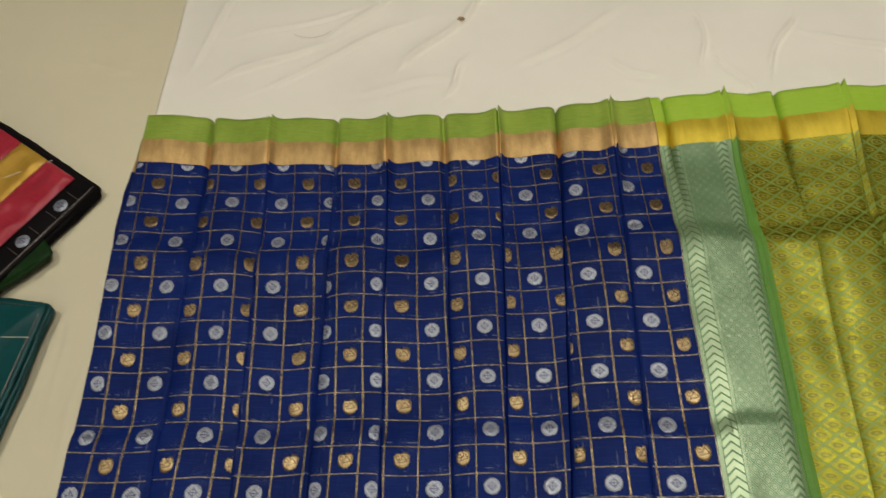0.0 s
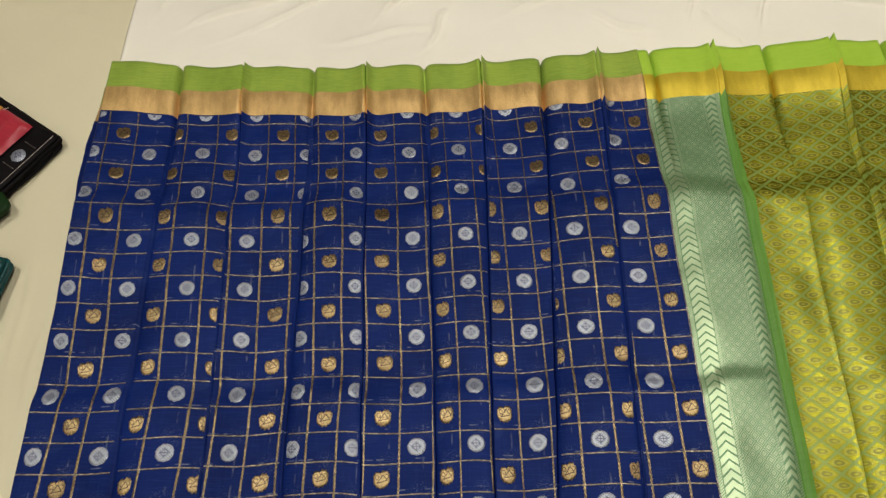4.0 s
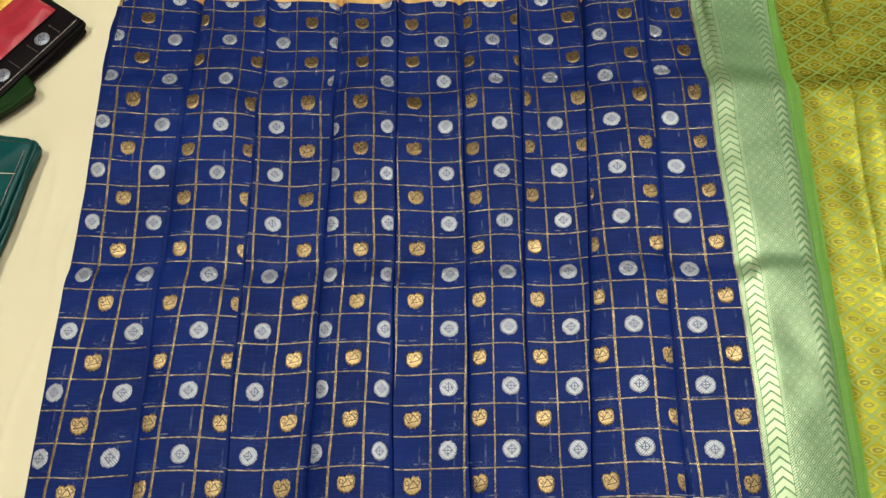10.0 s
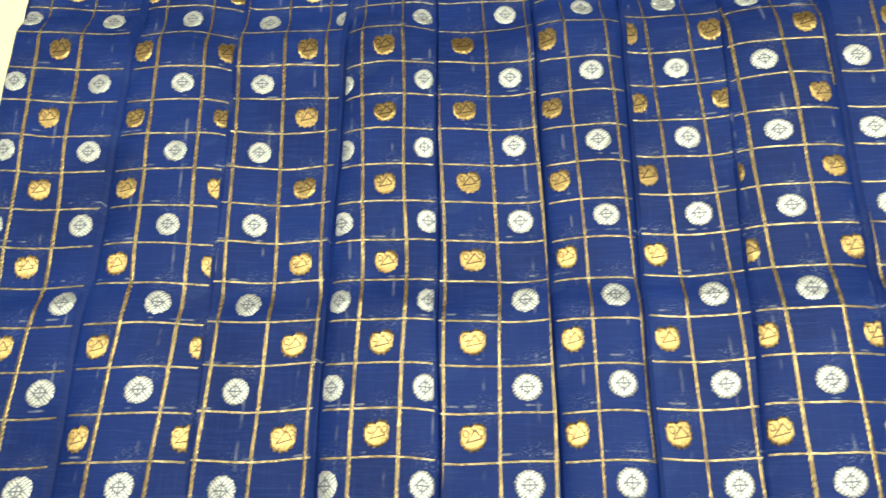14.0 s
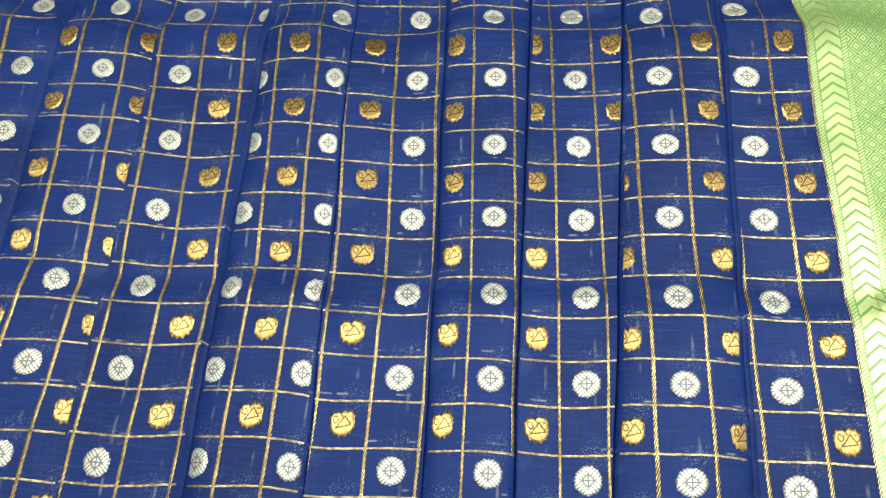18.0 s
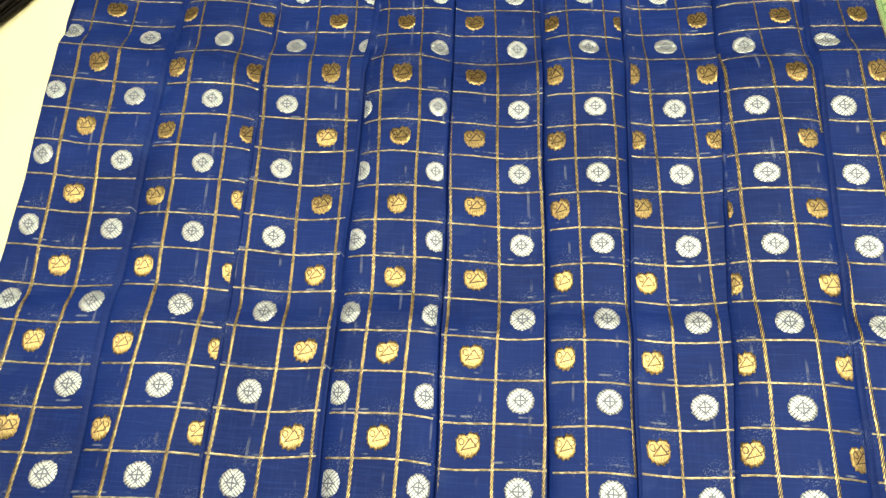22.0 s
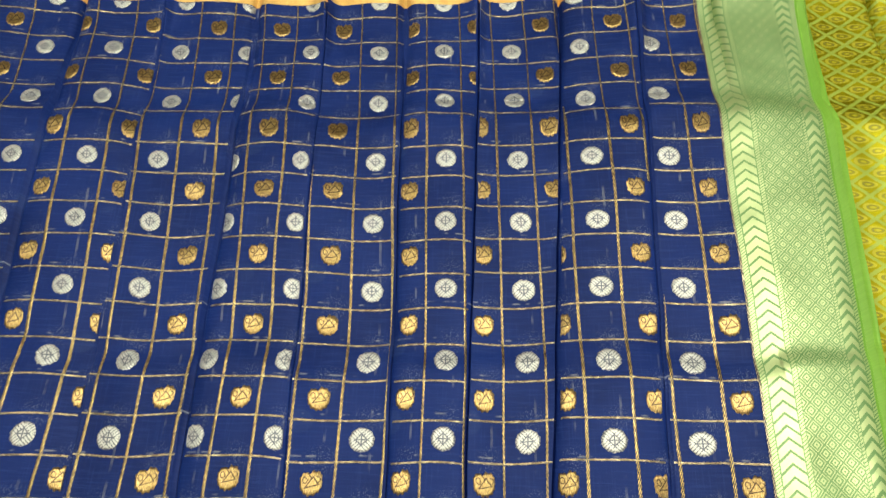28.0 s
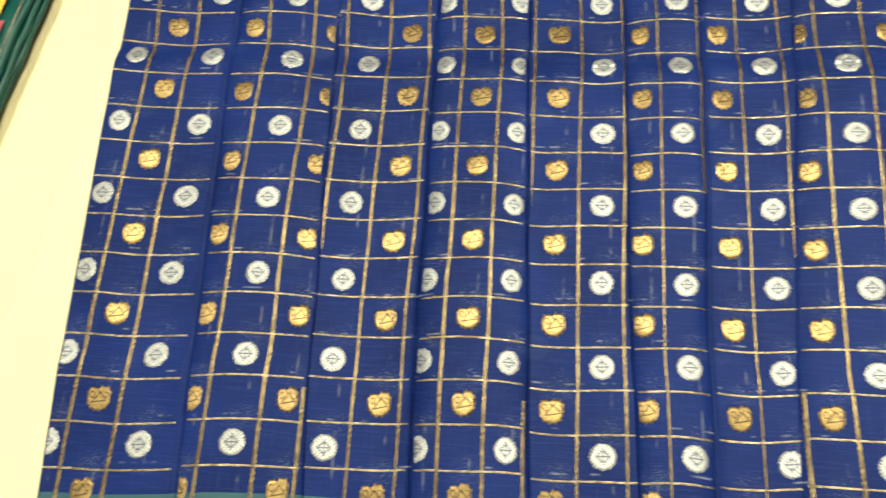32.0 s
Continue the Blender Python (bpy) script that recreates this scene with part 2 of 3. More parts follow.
def silver_border():
    """Green cloth brocaded with silver: corded edges, a row of chevrons, nested diamonds, a braid."""
    m = Mat("green_silver_brocade", 0.4, 0.0, 0.5)
    u, v = m.uv()  # metres across the band and along it
    wob = (m.noise(220.0, 2.0) - 0.5) * 0.10

    def within(a, b):
        return (u > a) * (u < b)

    # chevrons pointing up the band
    chev = ((v + (u - 0.0165).abs() * 0.85) * (1 / 0.0104) + wob).fract() < 0.74
    dx, dy = ((u * (1 / 0.0128)).fract() - 0.5).abs(), ((v * (1 / 0.0142)).fract() - 0.5).abs()
    d = dx + dy + wob * 0.5
    gaps = ((d - 0.5).abs() < 0.07).hi((d - 0.28).abs() < 0.065).hi((d - 0.72).abs() < 0.065).hi(d < 0.08).hi(d > 0.93)
    braid = ((v + (u - 0.084).abs() * 1.1) * (1 / 0.0104) + wob).fract() < 0.60
    cord_ = ((v - u * 0.8) * (1 / 0.0030)).fract() < 0.62
    edges = within(0.0, 0.0056).hi(within(0.0272, 0.0312)).hi(within(0.0740, 0.0765)).hi(u > 0.0905)
    pat = (within(0.0066, 0.0264) * chev).hi(within(0.0318, 0.0735) * (gaps * -1.0 + 1.0)).hi(within(0.0770, 0.0900) * braid).hi(edges * cord_)
    grain = m.noise(1.0, 3.0, 0.6, stretch=(2200, 250, 1))
    worn = m.noise(30.0, 3.0).ramp(0.3, 0.75)
    silver = m.mix(grain * 0.6 + worn * 0.4, (0.25, 0.33, 0.19), (0.42, 0.495, 0.305))
    m.set("Base Color", m.mix(pat, (0.09, 0.195, 0.08), silver))
    m.set("Metallic", pat * 0.65)
    m.set("Roughness", grain * 0.18 + 0.34)
    wrinkle = m.noise(34.0, 3.0)
    return m.bump(pat * 0.5 + grain * 0.3 + wrinkle * 1.6, 0.5, 0.0006).m


def gold_pallu():
    """Gold thread ground under a green net of pointed cells, a drop outlined in each."""
    m = Mat("green_gold_brocade", 0.4, 0.0, 0.5)
    u, v = m.uv()
    p, q = u * (1 / 0.031), v * (1 / 0.0245)
    fray = m.noise(420.0, 3.0) - 0.5
    s, d = (p + q).fract(), (p - q).fract()
    net = ((s - 0.5).abs().hi((d - 0.5).abs()) + fray * 0.08) > 0.415
    cu, cv = (s + d - 1.0) * 0.5, (s - d) * 0.5
    # the drop is blunt on one side and drawn out to a point on the other
    wide = cv * (cu * 1.4 + 1.25)
    e = (cu * cu * 0.9 + wide * wide * 1.6).op("SQRT") + fray * 0.03
    outline = (e - 0.225).abs() < 0.045
    inner = (e - 0.135).abs() < 0.035
    core = e < 0.07
    grain = m.noise(1.0, 3.0, 0.6, stretch=(260, 1800, 1))
    worn = m.noise(24.0, 3.0).ramp(0.3, 0.7)
    gold = m.mix(grain * 0.6 + worn * 0.4, (0.165, 0.155, 0.008), (0.38, 0.35, 0.017))
    col = m.mix(outline.hi(core), gold, (0.33, 0.31, 0.03))
    col = m.mix(inner * 0.6, col, (0.09, 0.095, 0.012))
    m.set("Base Color", m.mix(net, col, (0.22, 0.285, 0.05)))
    m.set("Metallic", net.hi(inner) * -0.75 + outline.hi(core) * -0.45 + 0.9)
    m.set("Roughness", grain * 0.18 + 0.34)
    wrinkle = m.noise(1.0, 3.0, 0.6, stretch=(24, 50, 1))
    return m.bump(outline * 0.8 + core * 0.6 - net * 0.6 + grain * 0.4 + wrinkle * 2.4, 0.6, 0.0006).m


def sheet_cloth(name, tint):
    m = Mat(name, 0.85, 0.0, 0.2)
    big, mid, fine = m.noise(3.0, 4.0), m.noise(26.0, 4.0), m.noise(1.0, 2.0, 0.5, stretch=(900, 900, 1))
    col = m.mix(big.ramp(0.35, 0.7), tint, tuple(0.94 * t for t in tint))
    stain = m.noise(7.0, 5.0, 0.7).ramp(0.62, 0.78) * 0.35
    col = m.mix(stain, col, (tint[0] * 0.9, tint[1] * 0.84, tint[2] * 0.68))
    m.set("Base Color", col).set("Sheen Weight", 0.15)
    return m.bump(mid * 1.0 + fine * 0.25 + big, 0.25, 0.004).m


def wall_paint(name, tint):
    m = Mat(name, 0.8, 0.0, 0.3)
    n = m.noise(4.0, 4.0)
    m.set("Base Color", m.mix(n, tint, tuple(0.93 * t for t in tint)))
    return m.bump(m.noise(120.0, 3.0), 0.1, 0.002).m


BLUE = blue_cloth()
GREEN = plain_cloth("parrot_green_cloth", (0.20, 0.30, 0.035), (0.34, 0.44, 0.06))
LIME = plain_cloth("lime_green_cloth", (0.33, 0.51, 0.035), (0.41, 0.59, 0.055))
HEM = plain_cloth("blue_green_hem", (0.012, 0.055, 0.10), (0.02, 0.08, 0.11))
COPPER = zari_band("copper_zari", (0.40, 0.24, 0.08), (0.78, 0.51, 0.21), 0.55)
MUSTARD = zari_band("mustard_zari", (0.50, 0.36, 0.02), (0.72, 0.54, 0.05), 0.55)
STRIPE = plain_cloth("leaf_green_stripe", (0.11, 0.25, 0.035), (0.15, 0.31, 0.05))
SILVER, GOLD = silver_thread(), gold_thread()
CORD_V = cord("twisted_zari", 0.0042, (0.25, 0.18, 0.062), (0.54, 0.405, 0.17), 1.0)
CORD_H = cord("flat_zari", 0.011, (0.30, 0.235, 0.14), (0.64, 0.54, 0.37), 0.7)
SELVEDGE = cord("dark_selvedge", 0.0035, (0.30, 0.27, 0.20), (0.55, 0.50, 0.40), 1.0)
BAND, PALLU = silver_border(), gold_pallu()
SHEET_A = sheet_cloth("cream_sheet", (0.91, 0.84, 0.745))
SHEET_B = sheet_cloth("cream_cover", (0.74, 0.66, 0.47))
# wall and ceiling tones are chosen to dim reflections and bounce light
WALL, CEILING = wall_paint("brown_wall_paint", (0.26, 0.21, 0.16)), wall_paint("grey_ceiling_paint", (0.32, 0.31, 0.29))
FLOOR = wall_paint("stone_floor", (0.36, 0.33, 0.29))
BLACK = plain_cloth("black_cloth", (0.004, 0.003, 0.004), (0.008, 0.006, 0.007), 0.6, 0.0, spec=0.08)
RED = plain_cloth("crimson_silk", (0.30, 0.012, 0.028), (0.46, 0.032, 0.055), 0.35, 0.1)
OCHRE = zari_band("ochre_zari", (0.50, 0.27, 0.03), (0.66, 0.40, 0.06), 0.4)
FOREST = plain_cloth("dark_green_cloth", (0.006, 0.022, 0.005), (0.012, 0.038, 0.008), 0.5, 0.0, spec=0.15)
TEAL = plain_cloth("teal_silk", (0.002, 0.045, 0.050), (0.005, 0.075, 0.076), 0.38, 0.0)
MAROON = plain_cloth("maroon_cloth", (0.26, 0.05, 0.08), (0.34, 0.08, 0.11), 0.45)
THREAD = plain_cloth("pale_thread", (0.6, 0.55, 0.42), (0.7, 0.66, 0.55))
LAMP_METAL = Mat("white_lamp_frame", 0.4).set("Base Color", (0.75, 0.75, 0.74)).m
glow = Mat("lamp_diffuser", 0.5)
glow.set("Base Color", (0.9, 0.88, 0.84)).set("Emission Color", (1.0, 0.93, 0.80)).set("Emission Strength", 6.0)
GLOW = glow.m


# ---- mesh helpers ----
def mesh_of(name, verts, faces, material, uvs=None, smooth=True):
    me = bpy.data.meshes.new(name)
    me.from_pydata([tuple(v) for v in verts], [], faces)
    if uvs is not None:
        layer = me.uv_layers.new(name="UVMap")
        order = np.empty(len(me.loops), np.int32)
        me.loops.foreach_get("vertex_index", order)
        layer.data.foreach_set("uv", np.asarray(uvs, np.float32)[order].ravel())
    if smooth:
        me.polygons.foreach_set("use_smooth", np.ones(len(me.polygons), bool))
    me.materials.append(material)
    me.update()
    return me


def part(name, me, parent, label=""):
    ob = new(name, me)
    ob.parent = parent
    return tagged(ob, label)


def grid(name, rows, uvs, material):
    """A sheet of quads from rows of points."""
    n, w = len(rows), len(rows[0])
    faces = [(j * w + i, j * w + i + 1, (j + 1) * w + i + 1, (j + 1) * w + i) for j in range(n - 1) for i in range(w - 1)]
    return mesh_of(name, [p for row in rows for p in row], faces, material, [p for row in uvs for p in row] if uvs else None)


def bm_mesh(name, bm, material, smooth=False):
    me = bpy.data.meshes.new(name)
    bm.to_mesh(me)
    bm.free()
    if smooth:
        me.polygons.foreach_set("use_smooth", np.ones(len(me.polygons), bool))
    me.materials.append(material)
    return me


def box_bm(sx, sy, sz, at=(0, 0, 0), bevel=0.0, seg=2):
    bm = bmesh.new()
    bmesh.ops.create_cube(bm, size=1.0, matrix=Matrix.Translation(at) @ Matrix.Diagonal((sx, sy, sz, 1)))
    if bevel:
        bmesh.ops.bevel(bm, geom=bm.edges[:], offset=bevel, segments=seg, affect="EDGES", profile=0.5)
    return bm


# ---- the place: room, floor, sheets ----
def structure(name, sx, sy, sz, at, material, label, category):
    return tagged(new(name, bm_mesh(name, box_bm(sx, sy, sz, at), material)), label, category, kind="structure")


structure("floor", 6.0, 6.0, 0.1, (0, 0, -0.25), FLOOR, "plain grey stone shop floor", "floor")
# ceiling and walls are out of view, added to close the room
structure("ceiling", 6.0, 6.0, 0.1, (0, 0, CEIL + 0.05), CEILING, "unseen grey ceiling with square lamps, added and kept dark to cut fill light", "ceiling")
structure("wall_north", 6.0, 0.1, 2.95, (0, 3.05, CEIL / 2 - 0.1), WALL, "unseen brown wall, added to close the room and dim reflections", "wall")
structure("wall_south", 6.0, 0.1, 2.95, (0, -3.05, CEIL / 2 - 0.1), WALL, "unseen brown wall, added to close the room and dim reflections", "wall")
structure("wall_east", 0.1, 6.2, 2.95, (3.05, 0, CEIL / 2 - 0.1), WALL, "unseen brown wall, added to close the room and dim reflections", "wall")
structure("wall_west", 0.1, 6.2, 2.95, (-3.05, 0, CEIL / 2 - 0.1), WALL, "unseen brown wall, added to close the room and dim reflections", "wall")

for n, (lx, ly, watts) in enumerate(LAMPS):
    light = tagged(new("ceiling_light"), "unseen square white ceiling lamp, assumed, switched on", "ceiling light", "ceiling lights")
    light.location = (lx, ly, CEIL)
    bm = bmesh.new()
    for sx, sy, ox, oy in ((0.58, 0.03, 0, 0.275), (0.58, 0.03, 0, -0.275), (0.03, 0.52, 0.275, 0), (0.03, 0.52, -0.275, 0)):
        bmesh.ops.create_cube(bm, size=1.0, matrix=Matrix.Translation((ox, oy, -0.02)) @ Matrix.Diagonal((sx, sy, 0.04, 1)))
    part("frame", bm_mesh("frame", bm, LAMP_METAL), light)
    part("diffuser", bm_mesh("diffuser", box_bm(0.52, 0.52, 0.01, (0, 0, -0.025)), GLOW), light, "glowing white diffuser")

mattress = tagged(new("mattress", bm_mesh("mattress", box_bm(4.4, 4.0, 0.19, (0.3, 0.2, -0.105), 0.04, 3), SHEET_B, True)),
                  "low wide mattress covered in cream cotton", "mattress")

# wrinkles of the sheet: two ends, height, half width
WRINKLES = [
    (-0.30, 0.62, -0.12, 0.70, 0.0030, 0.012), (-0.22, 0.60, 0.02, 0.73, 0.0022, 0.009), (0.02, 0.63, 0.12, 0.74, 0.0035, 0.010),
    (0.09, 0.56, 0.13, 0.64, 0.0030, 0.008), (-0.10, 0.72, 0.04, 0.86, 0.0025, 0.012), (0.12, 0.74, 0.20, 0.84, 0.0035, 0.012),
    (-0.36, 0.66, -0.28, 0.90, 0.0020, 0.014), (0.52, 0.60, 0.53, 0.72, 0.0030, 0.007), (0.62, 0.58, 0.68, 0.70, 0.0030, 0.008),
    (0.36, 0.62, 0.44, 0.58, 0.0020, 0.014), (0.58, 0.54, 0.54, 0.62, 0.0028, 0.008), (-0.05, 0.58, 0.10, 0.60, 0.0015, 0.016),
    (0.22, 0.62, 0.40, 0.74, 0.0018, 0.018), (-0.18, 0.84, 0.16, 0.92, 0.0025, 0.013), (0.70, 0.66, 0.90, 0.60, 0.0025, 0.012),
    (-0.425, -0.06, -0.435, -0.26, 0.0010, 0.006), (-0.41, 0.12, -0.42, -0.02, 0.0007, 0.006), (-0.455, -0.20, -0.47, -0.45, 0.0008, 0.010),
    (-0.62, 0.70, -0.46, 0.66, 0.0010, 0.016), (-0.46, 0.20, -0.44, 0.02, 0.0006, 0.012),
    (-0.28, 0.72, -0.06, 0.78, 0.0016, 0.008), (0.28, 0.80, 0.56, 0.86, 0.0022, 0.014)]


def sheet_height(x, y):
    h = 0.0018 * noise.noise(Vector((x * 5, y * 5, 3.0))) + 0.0008 * noise.noise(Vector((x * 17, y * 17, 8.0)))
    for ax, ay, bx, by, high, wide in WRINKLES:
        dx, dy = bx - ax, by - ay
        ln = math.hypot(dx, dy)
        s = ((x - ax) * dx + (y - ay) * dy) / ln / ln
        if -0.3 < s < 1.3:
            bend = 0.006 * math.sin(s * 5 + ax * 40)
            d = ((x - ax) * dy - (y - ay) * dx) / ln + bend
            if abs(d) < 5 * wide:
                fade = max(0.0, 1 - (2 * s - 1) ** 4 * 0.8) if 0 <= s <= 1 else max(0.0, 0.2 - abs(s - 0.5 * (1 + (1 if s > 1 else -1))) * 0.7)
                thin = 0.36 * wide
                h += 2.7 * high * fade * (math.exp(-abs(d) / thin) - 0.45 * math.exp(-((d - 1.9 * thin) / thin) ** 2) + 0.5 * math.exp(-(d / wide / 2) ** 2))
    return h


def sheet(name, x0, x1, y0, y1, base, step, material, edge):
    fine = step / 2.8
    xs = np.concatenate([np.arange(x0, min(x1, 0.9), fine), np.arange(0.9, x1 + 1e-6, 2 * step) if x1 > 0.9 else [x1]])
    ys = np.concatenate([np.arange(y0, 0.5, 1.5 * step), np.arange(0.5, 1.0, fine), np.arange(1.0, y1 + 1e-6, 2 * step)])
    rows = []
    for y in ys:
        row = []
        for i, x in enumerate(xs):
            px = x + (edge(y) * max(0.0, 1 - (x - x0) / 0.3) if edge else 0.0)
            z = base + sheet_height(px, y)
            if edge:  # a rolled hem
                z += 0.0045 * math.exp(-(x - x0) / 0.012)
                if i == 0:
                    px, z = px + 0.004, base - 0.004
            row.append((px, y, z))
        rows.append(row)
    return grid(name, rows, None, material)


right_edge = lambda y: 0.006 * noise.noise(Vector((0.3, y * 7, 1.0))) + 0.02 * (y - 0.7) * (1 if y > 0.7 else 0.2) + 0.10 * min(1.0, max(0.0, (0.47 - y) / 0.12))
tagged(new("bedsheet", sheet("bedsheet", -0.399, 1.5, -0.75, 1.6, 0.0, 0.009, SHEET_A, right_edge)),
       "creased cream cotton sheet spread over the mattress", "bedsheet")
# brown strip that draws the contact shadow along the sheet's edge
rows = []
for j in range(260):
    y = 0.40 + 1.18 * j / 259
    x = -0.399 + right_edge(y)
    w = 0.0010 + 0.0008 * noise.noise(Vector((y * 30, 7.0, 0.0)))
    z = -0.0015 + sheet_height(x, y)
    rows.append([(x - w, y, z - 0.001), (x, y, z + 0.001), (x + 0.003, y, z + 0.001)])
part("edge_shade", grid("edge_shade", rows, None, plain_cloth("brown_edge_shade", (0.24, 0.17, 0.09), (0.42, 0.33, 0.2), 0.8)), bpy.data.objects["bedsheet"], "thin brown strip, painted shade along the sheet's edge")
tagged(new("under_sheet", sheet("under_sheet", -1.3, -0.20, -0.75, 1.6, -0.006, 0.012, SHEET_B, None)),
       "smooth cream cotton sheet lying under another sheet", "bedsheet")

# ---- the blue saree: pleat folds run from the top border to the bottom one ----
FOLD_TOP = np.array([-0.409, -0.300, -0.194, -0.086, 0.0, 0.089, 0.180, 0.271, 0.352, 0.428, 0.515, 0.590, 0.680, 0.750, 0.83, 0.91, 0.99])
FOLD_LOW = np.array([-0.370, -0.2645, -0.1585, -0.073, 0.0225, 0.105, 0.1704, 0.2345, 0.332, 0.430, 0.500, 0.555, 0.635, 0.715, 0.80, 0.88, 0.96])
KNEES = np.arange(len(FOLD_TOP))
COL, ROW = 0.0728, 0.0708
BODY_Q, BAND_Q, STRIPE_Q = 8.77, 9.93, 10.10


def row_y(r):
    return -0.001 - (r - 6) * ROW + 0.0011 * max(0.0, r - 8) + 0.0075 * (1 - smooth(2.0, 2.8, r))


def fold_xs(y):
    s = (0.55 - y) / 0.76
    return FOLD_TOP + (FOLD_LOW - FOLD_TOP) * s


# where the columns of quarter checks run; the tucks draw some of them together
COLS = np.array([-1, *np.arange(0, 10.6, 0.25), 11])
COL_X = np.array([
    -0.437, -0.362, -0.348, -0.327, -0.309, -0.287, -0.271, -0.252, -0.238, -0.212, -0.193, -0.172, -0.1595, -0.137, -0.118, -0.0965, -0.0795,
    -0.064, -0.047, -0.0275, -0.011, 0.007, 0.0206, 0.0425, 0.0623, 0.082, 0.1005, 0.1163, 0.1325, 0.151, 0.168, 0.185, 0.2012,
    0.2205, 0.2355, 0.2525, 0.2685, 0.290, 0.307, 0.327, 0.340, 0.359, 0.3785, 0.392, 0.428])


def col_x(c, y):
    """Where a column of checks runs: straight below, leaning outward towards the top border."""
    return float(np.interp(c, COLS, COL_X)) - max(0.008, 0.095 - 0.0085 * c) * max(y, 0.0)


def smooth(a, b, v):
    t = min(1.0, max(0.0, (v - a) / (b - a)))
    return t * t * (3 - 2 * t)


def crease(r, q):
    """Cross creases where the saree lay folded; weaker in the stiff pallu."""
    return fold_step(r, q) * (1.0 if q < BODY_Q else 1.1 if r < 4 else 1.0 if q < STRIPE_Q else 0.5)


def fold_step(r, q):
    r += 0.16 * noise.noise(Vector((q * 1.3, 5.0, r * 0.2))) + 0.07 * math.sin(int(q) * 2.1 + int(r) * 1.3)
    if r < 1.95:
        return -0.006 - 0.0035 * (1.95 - max(r, 0.0))
    if r < 2.4:
        return -0.006 + 0.010 * smooth(1.95, 2.4, r)
    if r < 5.75:
        return 0.004 - 0.007 * (r - 2.4) / 3.35
    if r < 6.2:
        return -0.003 + 0.006 * smooth(5.75, 6.2, r)
    if r < 9.9:
        return 0.003 - 0.004 * (r - 6.2) / 3.7
    return -0.001 + 0.002 * smooth(9.9, 10.3, r)


# the drape pulls the whole cloth out of square: cubic terms across and along
PULL_X = (-0.0020, 0.0014, 0.0068, 0.0068, -0.0077, 0.0028, 0.0063, 0.0050, -0.0038, -0.0070)
PULL_Y = (0.0012, 0.0035, -0.0123, -0.0010, 0.0061, -0.0075, -0.0018, 0.0115, 0.0046, 0.0067)


def drape(x, y):
    """Where a point of the squared cloth really lies."""
    u, v = x / 0.5, y / 0.5
    terms = (1, u, v, u * u, u * v, v * v, u ** 3, u * u * v, u * v * v, v ** 3)
    return x + sum(a * b for a, b in zip(PULL_X, terms)), y + sum(a * b for a, b in zip(PULL_Y, terms))


def on_cloth(q, r, lift=0.0):
    """The place of the cloth at fold coordinate q and check row r."""
    y0 = row_y(r)
    x = float(np.interp(q, KNEES, fold_xs(y0)))
    k = min(int(q), len(KNEES) - 2)
    s = q - k
    tri = (1 - 2 * s) * (1 if k % 2 == 0 else -1)
    d = min(s, 1 - s) * 0.09
    near = k if s < 0.5 else k + 1
    amp = (0.8 + 0.4 * abs(math.sin(near * 2.3 + 0.7))) * (2.0 if k > 9 else 1.0)
    up = smooth(2.0, -0.3, r)
    if k % 2:  # the lower panels sink at both ends under the upper ones
        h = -0.0070 * (1 - 0.6 * up) * math.exp(-d / (0.009 - 0.004 * smooth(1.5, -0.4, r))) - 0.0025 * math.exp(-(d / 0.0016) ** 2)
    else:
        h = 0.0010 * math.exp(-d / 0.006) if near else 0.0
    if near == 9:  # the brocaded band hides this fold, but for its top
        amp *= smooth(2.2, 0.4, r)
    h = amp * h
    # towards the top border the pleats stand up as ridges, and each panel swells
    if near % 2 == 0 and near:
        tall = (0.0115 if k < 9 else 0.0125) * (0.7 + 0.5 * abs(math.sin(near * 1.7)))
        if s > 0.5:  # runs up to the ridge and dips just under it
            h += up * (tall * math.exp(-(d / 0.013) ** 1.4) - 0.75 * tall * math.exp(-(d / 0.0032) ** 2))
        else:
            h += up * tall * math.exp(-(d / 0.0055) ** 1.4)
    elif near:
        h -= up * (0.0085 if near == 9 else 0.0135) * math.exp(-d / 0.0035)
    h += up * 0.0030 * math.sin(math.pi * s) * math.sin(k * 2.7 + s * 5.0)
    bowl = 0.011 + 0.012 * min(1.2, (x / 0.4) ** 2) + 0.005 * min(1.0, max(0.0, (6 - r) / 5))
    z = bowl + h + crease(r, q) + 0.0032 * noise.noise(Vector((x * 13, y0 * 8, 0.0))) + 0.0011 * noise.noise(Vector((x * 42, y0 * 30, 4.0))) + 0.0016 * noise.noise(Vector((x * 30, y0 * 14, 9.0))) * (0.5 + math.exp(-((r - 2.2) / 0.9) ** 2) + math.exp(-((r - 6.0) / 0.7) ** 2) + 0.6 * math.exp(-((r - 10.0) / 0.6) ** 2))
    if q <= BODY_Q:
        z += 0.0025
    if k == 0:
        x -= 0.007 * math.exp(-((y0 - 0.33) / 0.12) ** 2) * (1 - s) ** 2
    y = y0 * (1 - 0.08 * x) + (0.0015 * max(0.0, tri) ** 8 * (near > 0) if r < 0 else 0.0)
    wave = smooth(-0.2, 0.6, r) * smooth(0.0, 0.5, q)
    x += 0.0018 * wave * noise.noise(Vector((x * 24, y0 * 10, 11.0)))
    y += 0.0020 * wave * noise.noise(Vector((x * 20, y0 * 8, 17.0))) + 0.0016 * wave * math.sin(math.pi * s) * (1 if k % 2 else -1)
    z += 0.0055 * min(0.75, (x / 0.5) ** 2) - 0.0008
    x, y = drape(x, y)
    z += 0.009 * smooth(0.6, -0.5, r)
    return Vector((x, y, max(0.004, z) + lift))


